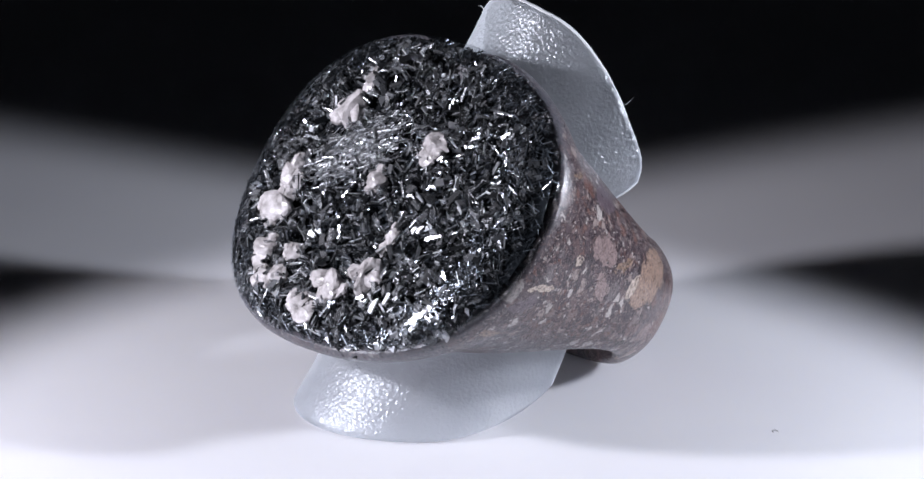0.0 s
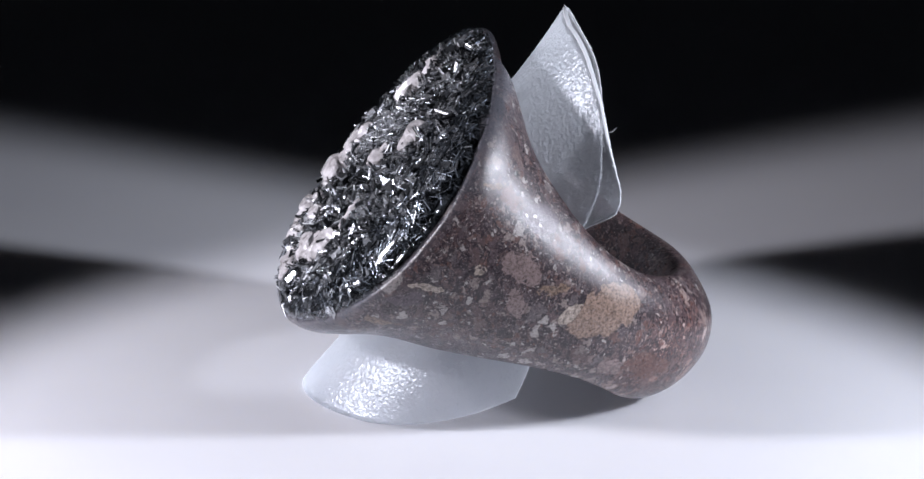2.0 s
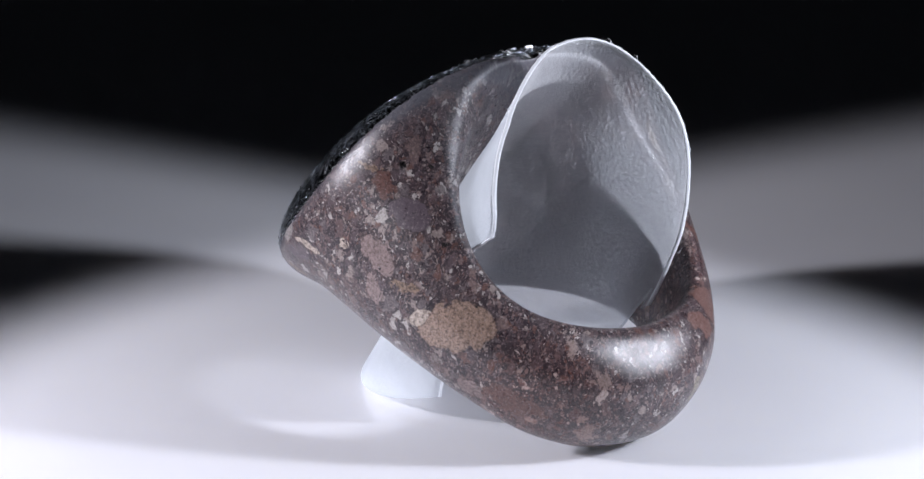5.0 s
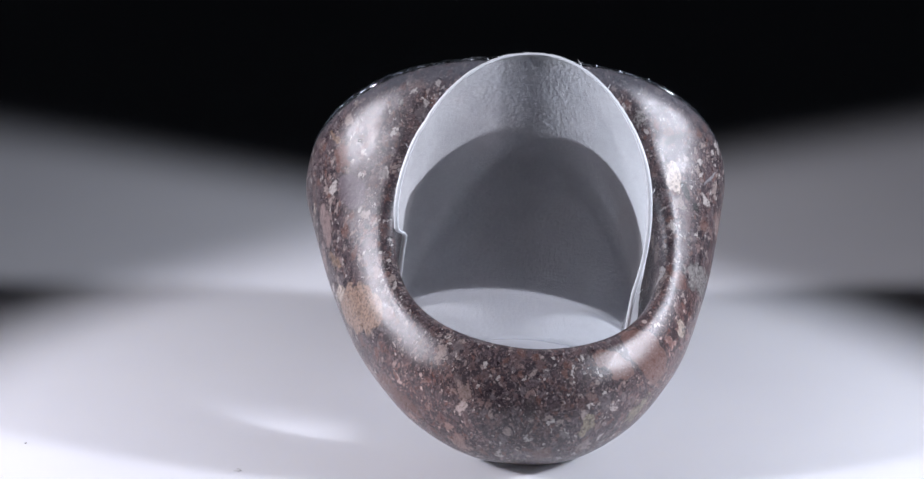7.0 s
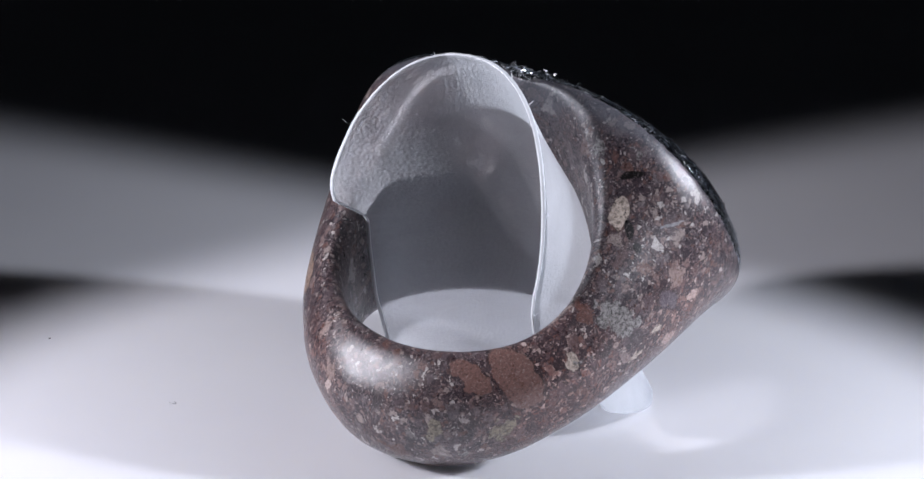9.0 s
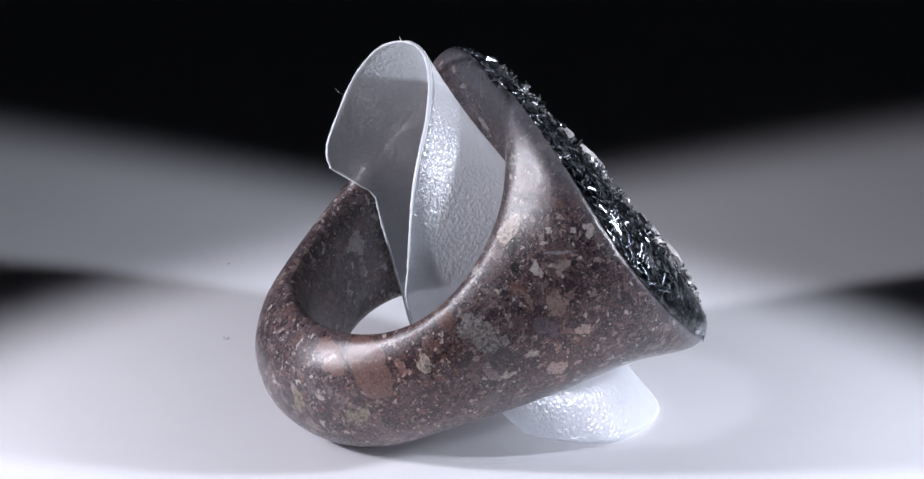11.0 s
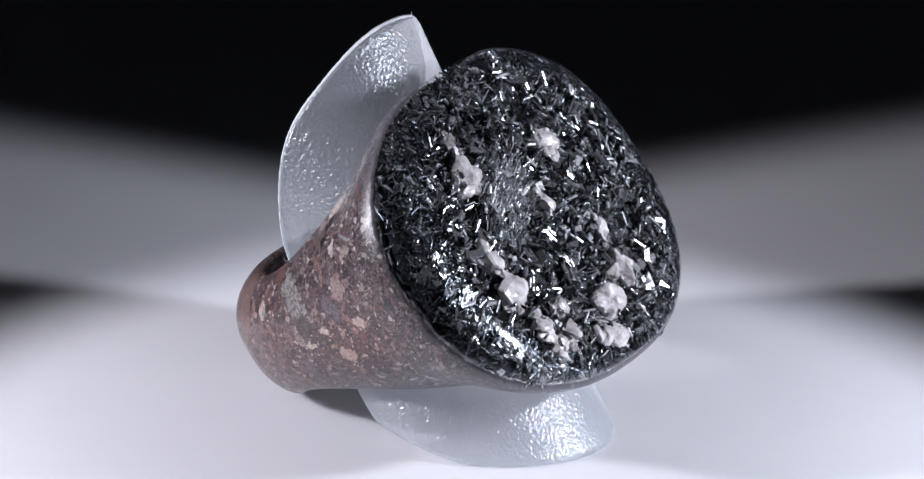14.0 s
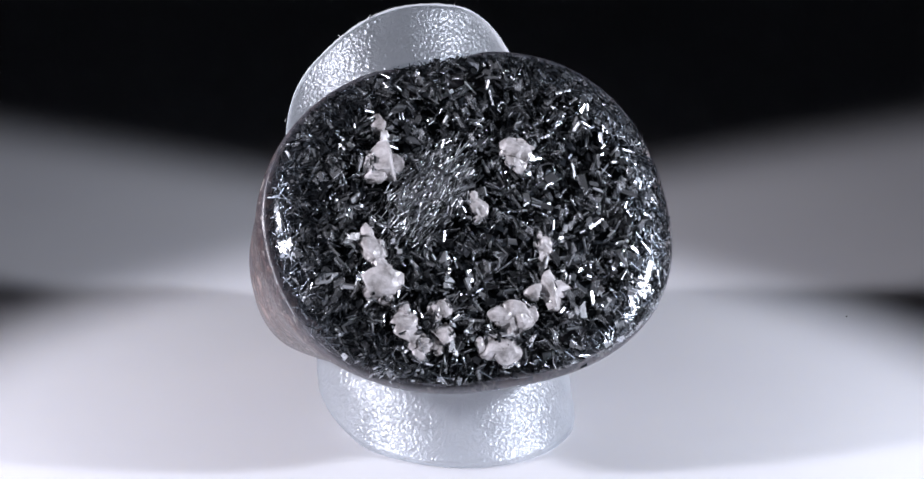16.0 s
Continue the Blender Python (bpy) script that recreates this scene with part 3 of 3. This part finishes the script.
def build_quartz(ring):
    rng = np.random.default_rng(11)
    for x, a, size in ((-8.6, 4.4, 1.35), (-8.2, 7.2, 0.75), (1.4, 3.9, 1.0), (-2.8, 0.2, 1.0), (-11.4, -3.9, 1.2), (-11.1, -1.2, 1.05), (-2.4, -8.3, 1.2),
                       (-4.4, -10.1, 1.15), (0.9, -6.9, 1.15), (-7.5, -6.6, 0.75), (-10.4, -6.9, 1.0), (-7.9, -8.6, 0.9), (1.2, -3.4, 0.7), (-9.6, -9.0, 0.6), (1.0, -4.6, 0.5)):
        n = float(on_face(np.array(x), np.array(a)))
        bm = bmesh.new()
        line = 1.4 if x < -10.9 else rng.uniform(0, math.pi)
        for chunk in range(rng.integers(3, 6)):
            made = bmesh.ops.create_icosphere(bm, subdivisions=3, radius=1.0)["verts"]
            seed = Vector(rng.uniform(-50, 50, 3))
            reach = 0.0 if chunk == 0 else size * rng.uniform(0.5, 1.1) * (-1) ** chunk
            way = line + rng.normal(0, 0.35)
            big = 1.3 * size * (rng.uniform(0.85, 1.0) if chunk == 0 else rng.uniform(0.35, 0.75))
            stretch = Vector((rng.uniform(0.7, 1.25), rng.uniform(0.7, 1.25), rng.uniform(0.5, 0.75)))
            cuts = [(Vector(rng.normal(0, 1, 3)).normalized(), rng.uniform(0.45, 0.85)) for _ in range(8)]
            for v in made:
                c = v.co.copy()
                for k, far in cuts:
                    d = c.dot(k) - far
                    if d > 0:
                        c -= k * d
                c *= 1 + 0.16 * noise.noise(v.co * 2.2 + seed) + 0.06 * noise.noise(v.co * 7 + seed)
                c = Vector((c.x * stretch.x, c.y * stretch.y, c.z * stretch.z)) * big
                v.co = Vector((x + reach * math.cos(way) + c.x, a + reach * math.sin(way) + c.y, n + 0.08 * size + c.z))
        inside = to_world(under_face(np.array([v.co for v in bm.verts]), 0.06))
        for v, c in zip(bm.verts, inside):
            v.co = Vector(c)
        part("quartz_lump", bm, quartz_mat, ring, "milky white quartz lump")


# ---- the rolled film that props the ring ----
RIM = ((-263, -6.5), (-260, -3.0), (-255, -0.5), (-250, 1.0), (-235, 4.6), (-220, 8.2), (-205, 10.8), (-190, 12.8), (-175, 14.8), (-160, 16.2), (-148, 16.4), (-136, 16.1), (-124, 15.4),
       (-112, 14.3), (-100, 12.9), (-88, 11.5), (-76, 9.7), (-64, 8.0), (-52, 6.1), (-48, 5.2), (-46, 4.3))
# how far the upper edge stands out or in from the round of the sheet
FLARE = ((-263, 0.3), (-250, 0.4), (-235, 0.1), (-205, -0.3), (-190, -0.1), (-175, 0.3), (-160, 0.5), (-148, 0.3), (-136, -0.3), (-124, -0.6), (-112, -0.7), (-88, -0.6), (-64, -0.6), (-52, -0.3), (-27, -0.1))


def build_film():
    az = np.concatenate([np.linspace(-262, -250, 16), np.linspace(-249, -56, 120), np.linspace(-55, -46, 24)])
    top = np.interp(az, *np.array(RIM).T)
    kernel = np.array([1, 2, 1]) / 4
    top = np.convolve(np.pad(top, 1, mode="edge"), kernel, mode="valid")
    wide = np.array([np.interp(np.linspace(a - 9, a + 9, 19), az, top).mean() for a in az])
    top = top + (wide - top) * np.clip((az + 248) / 8, 0, 1) * np.clip((-57 - az) / 8, 0, 1)
    low = -FLOOR + 0.12 + 2.0 * np.clip((-200 - az) / 42, 0, 1) ** 1.6 + 7.0 * np.clip((-242 - az) / 18, 0, 1) + 4.0 * np.clip((az + 95) / 68, 0, 1) ** 1.7
    low = np.minimum(low, top - 0.3)
    rows = 70
    f = np.linspace(0, 1, rows + 1)[:, None]
    z = low + (top - low) * f
    # one end is cut back below its upper corner
    end = np.interp(z, (-12, -8, -6, -3, 0, 2, 2.6, 3.2, 4.3), (-24, -32, -38, -45, -52, -58, -57, -53, -46))
    turn = np.broadcast_to(az, z.shape)
    turn = np.where(turn > -110, -110 + (turn + 110) * (end + 110) / 64.0, turn)
    r = 8.95 + 1.6 * np.clip((z + 1) / 17, 0, 1) * np.clip((-92 - turn) / 45, 0, 1) + 1.2 * np.exp(-((turn + 145) / 40) ** 2) * np.clip((-4 - z) / 8, 0, 1)
    r = r + 2.0 * np.exp(-((turn + 155) / 45) ** 2) * np.exp(-((z - 3) / 6.5) ** 2)
    r = r + 0.6 * np.clip((-215 - turn) / 30, 0, 1) * np.clip((-6 - z) / 5, 0, 1)

    ease = np.clip((f - 0.35) / 0.5, 0, 1)
    flare = np.array([np.interp(np.linspace(a - 12, a + 12, 25), *np.array(FLARE).T).mean() for a in az])
    r = r + flare * ease * ease * (3 - 2 * ease)

    def place(r):
        x = -3.8 + (z + 12.6) * 0.54 + r * np.cos(np.radians(turn))
        y = 0.5 + (z + 12.6) * 0.39 + r * np.sin(np.radians(turn))
        return np.stack([x, y, z], -1)

    # the springy film bears against the wall of the hole and lies a little inside it
    give = np.zeros(r.shape)
    for _ in range(40):
        gap = stone_field(place(r - give) @ AXES.T)
        give = give + np.clip(0.35 - gap, 0, 0.25) * (np.abs(z) < 11)
    give = np.minimum(give, 4.0)
    for _ in range(12):
        pad = np.pad(give, 1, mode="edge")
        give = np.maximum(give, (pad[:-2, 1:-1] + pad[2:, 1:-1] + pad[1:-1, :-2] + pad[1:-1, 2:]) * 0.25)
    r = r - give
    verts = [(place(r - side) + np.array([0, 0, FLOOR])).reshape(-1, 3) * MM for side in (0.0, 0.3)]
    verts = np.concatenate(verts)
    n, m = len(az), rows + 1
    faces = []
    for j in range(rows):
        for i in range(n - 1):
            a = j * n + i
            faces.append((a, a + 1, a + n + 1, a + n))
            b = a + n * m
            faces.append((b, b + n, b + n + 1, b + 1))
    for i in range(n - 1):
        t = rows * n + i
        faces.append((t, t + 1, t + 1 + n * m, t + n * m))
        faces.append((i, i + n * m, i + 1 + n * m, i + 1))
    for j in range(rows):
        for i, flip in ((0, False), (n - 1, True)):
            q = (j * n + i, (j + 1) * n + i, (j + 1) * n + i + n * m, j * n + i + n * m)
            faces.append(q[::-1] if flip else q)
    film = turning("plastic_film")
    sheet = mesh_object("sheet", verts, faces, film_mat, film)
    sheet.data.materials.append(skin_mat)
    for poly in sheet.data.polygons:
        if min(poly.vertices) >= n * m:
            poly.material_index = 1
    # the cut edges, rough and whiter than the sheet
    rng = np.random.default_rng(3)
    for line in (np.arange(rows * n, rows * n + n), np.arange(0, n * m, n), np.arange(n - 1, n * m, n)):
        path = (verts[line] + verts[line + n * m]) / 2
        ev, ef = [], []
        for k in range(len(line)):
            go = path[min(k + 1, len(line) - 1)] - path[max(k - 1, 0)]
            go /= np.linalg.norm(go)
            out = (verts[line[k]] - path[k]) / np.linalg.norm(verts[line[k]] - path[k])
            lift = np.cross(go, out)
            wide, high = 0.17 * MM, rng.uniform(0.05, 0.12) * MM
            for c in range(8):
                w = c * math.pi / 4
                ev.append(path[k] + out * wide * math.cos(w) + lift * high * math.sin(w) )
            if k:
                for c in range(8):
                    b = (k - 1) * 8
                    ef.append((b + c, b + (c + 1) % 8, b + 8 + (c + 1) % 8, b + 8 + c))
        mesh_object("cut_edge", np.array(ev), ef, edge_mat, film, label="rough whitish cut edge")
    # stray burrs on the upper cut
    for k in (9, 31, 58, 66, 88, 109, 121):
        p = verts[rows * n + k]
        tip = p + np.array([rng.normal(0, 0.25), rng.normal(0, 0.25), rng.uniform(0.25, 0.55)]) * MM
        bow = (p + tip) / 2 + rng.normal(0, 0.1, 3) * MM
        ev, ef = [], []
        for q, wide in ((p, 0.045), (bow, 0.035), (tip, 0.012)):
            ev += [q + np.array([math.cos(c * 2.094), math.sin(c * 2.094), 0]) * wide * MM for c in range(3)]
        for b in (0, 3):
            ef += [(b + c, b + (c + 1) % 3, b + 3 + (c + 1) % 3, b + 3 + c) for c in range(3)]
        mesh_object("burr", np.array(ev), ef, edge_mat, film)
    return tagged(film, "curled frosted clear plastic film propping up the stone ring", "plastic film")


def build_speck(x, y, radius):
    bm = bmesh.new()
    bmesh.ops.create_icosphere(bm, subdivisions=2, radius=radius)
    for v in bm.verts:
        v.co = Vector((v.co.x * 1.3, v.co.y, v.co.z * 0.6)) * (1 + 0.3 * noise.noise(v.co * 9000)) + Vector((x, y, radius * 0.6))
    return tagged(part("dust_speck", bm, speck_mat, None, "tiny dark dust speck on the white table"), category="dust", group="dust on the table")


def build_lint():
    """A short curled fibre that lies on the table."""
    ev, ef = [], []
    for k in range(14):
        w = 4.2 * k / 13
        c = Vector((21.7 + 0.22 * math.cos(w), -5.1 + 0.3 * math.sin(w) + 0.02 * k, 0.05 + 0.01 * (k % 3)))
        for j in range(5):
            e = j * 2 * math.pi / 5
            ev.append((c + Vector((math.cos(e) * math.cos(w), math.cos(e) * math.sin(w), math.sin(e))) * 0.035) * MM)
        if k:
            b = (k - 1) * 5
            ef += [(b + j, b + (j + 1) % 5, b + 5 + (j + 1) % 5, b + 5 + j) for j in range(5)]
    return tagged(mesh_object("lint_fibre", ev, ef, lint_mat), "tiny curled grey lint fibre on the white table", "lint")


ring = build_ring()
build_crystals(ring)
build_quartz(ring)
film = build_film()
speck = build_speck(-0.0002, 0.0009, 0.00016)
far_speck = build_speck(0.0274, -0.0199, 0.00007)
lint = build_lint()


def motions():
    """The table turns everything on it at an even 18.12 degrees a second, clockwise from above."""
    for thing in (ring, film, speck, far_speck, lint):
        walk(thing, [(0.25 * i, pose(0, 0, 0, 0, 0, -18.12 * 0.25 * i)) for i in range(65)])


motions()
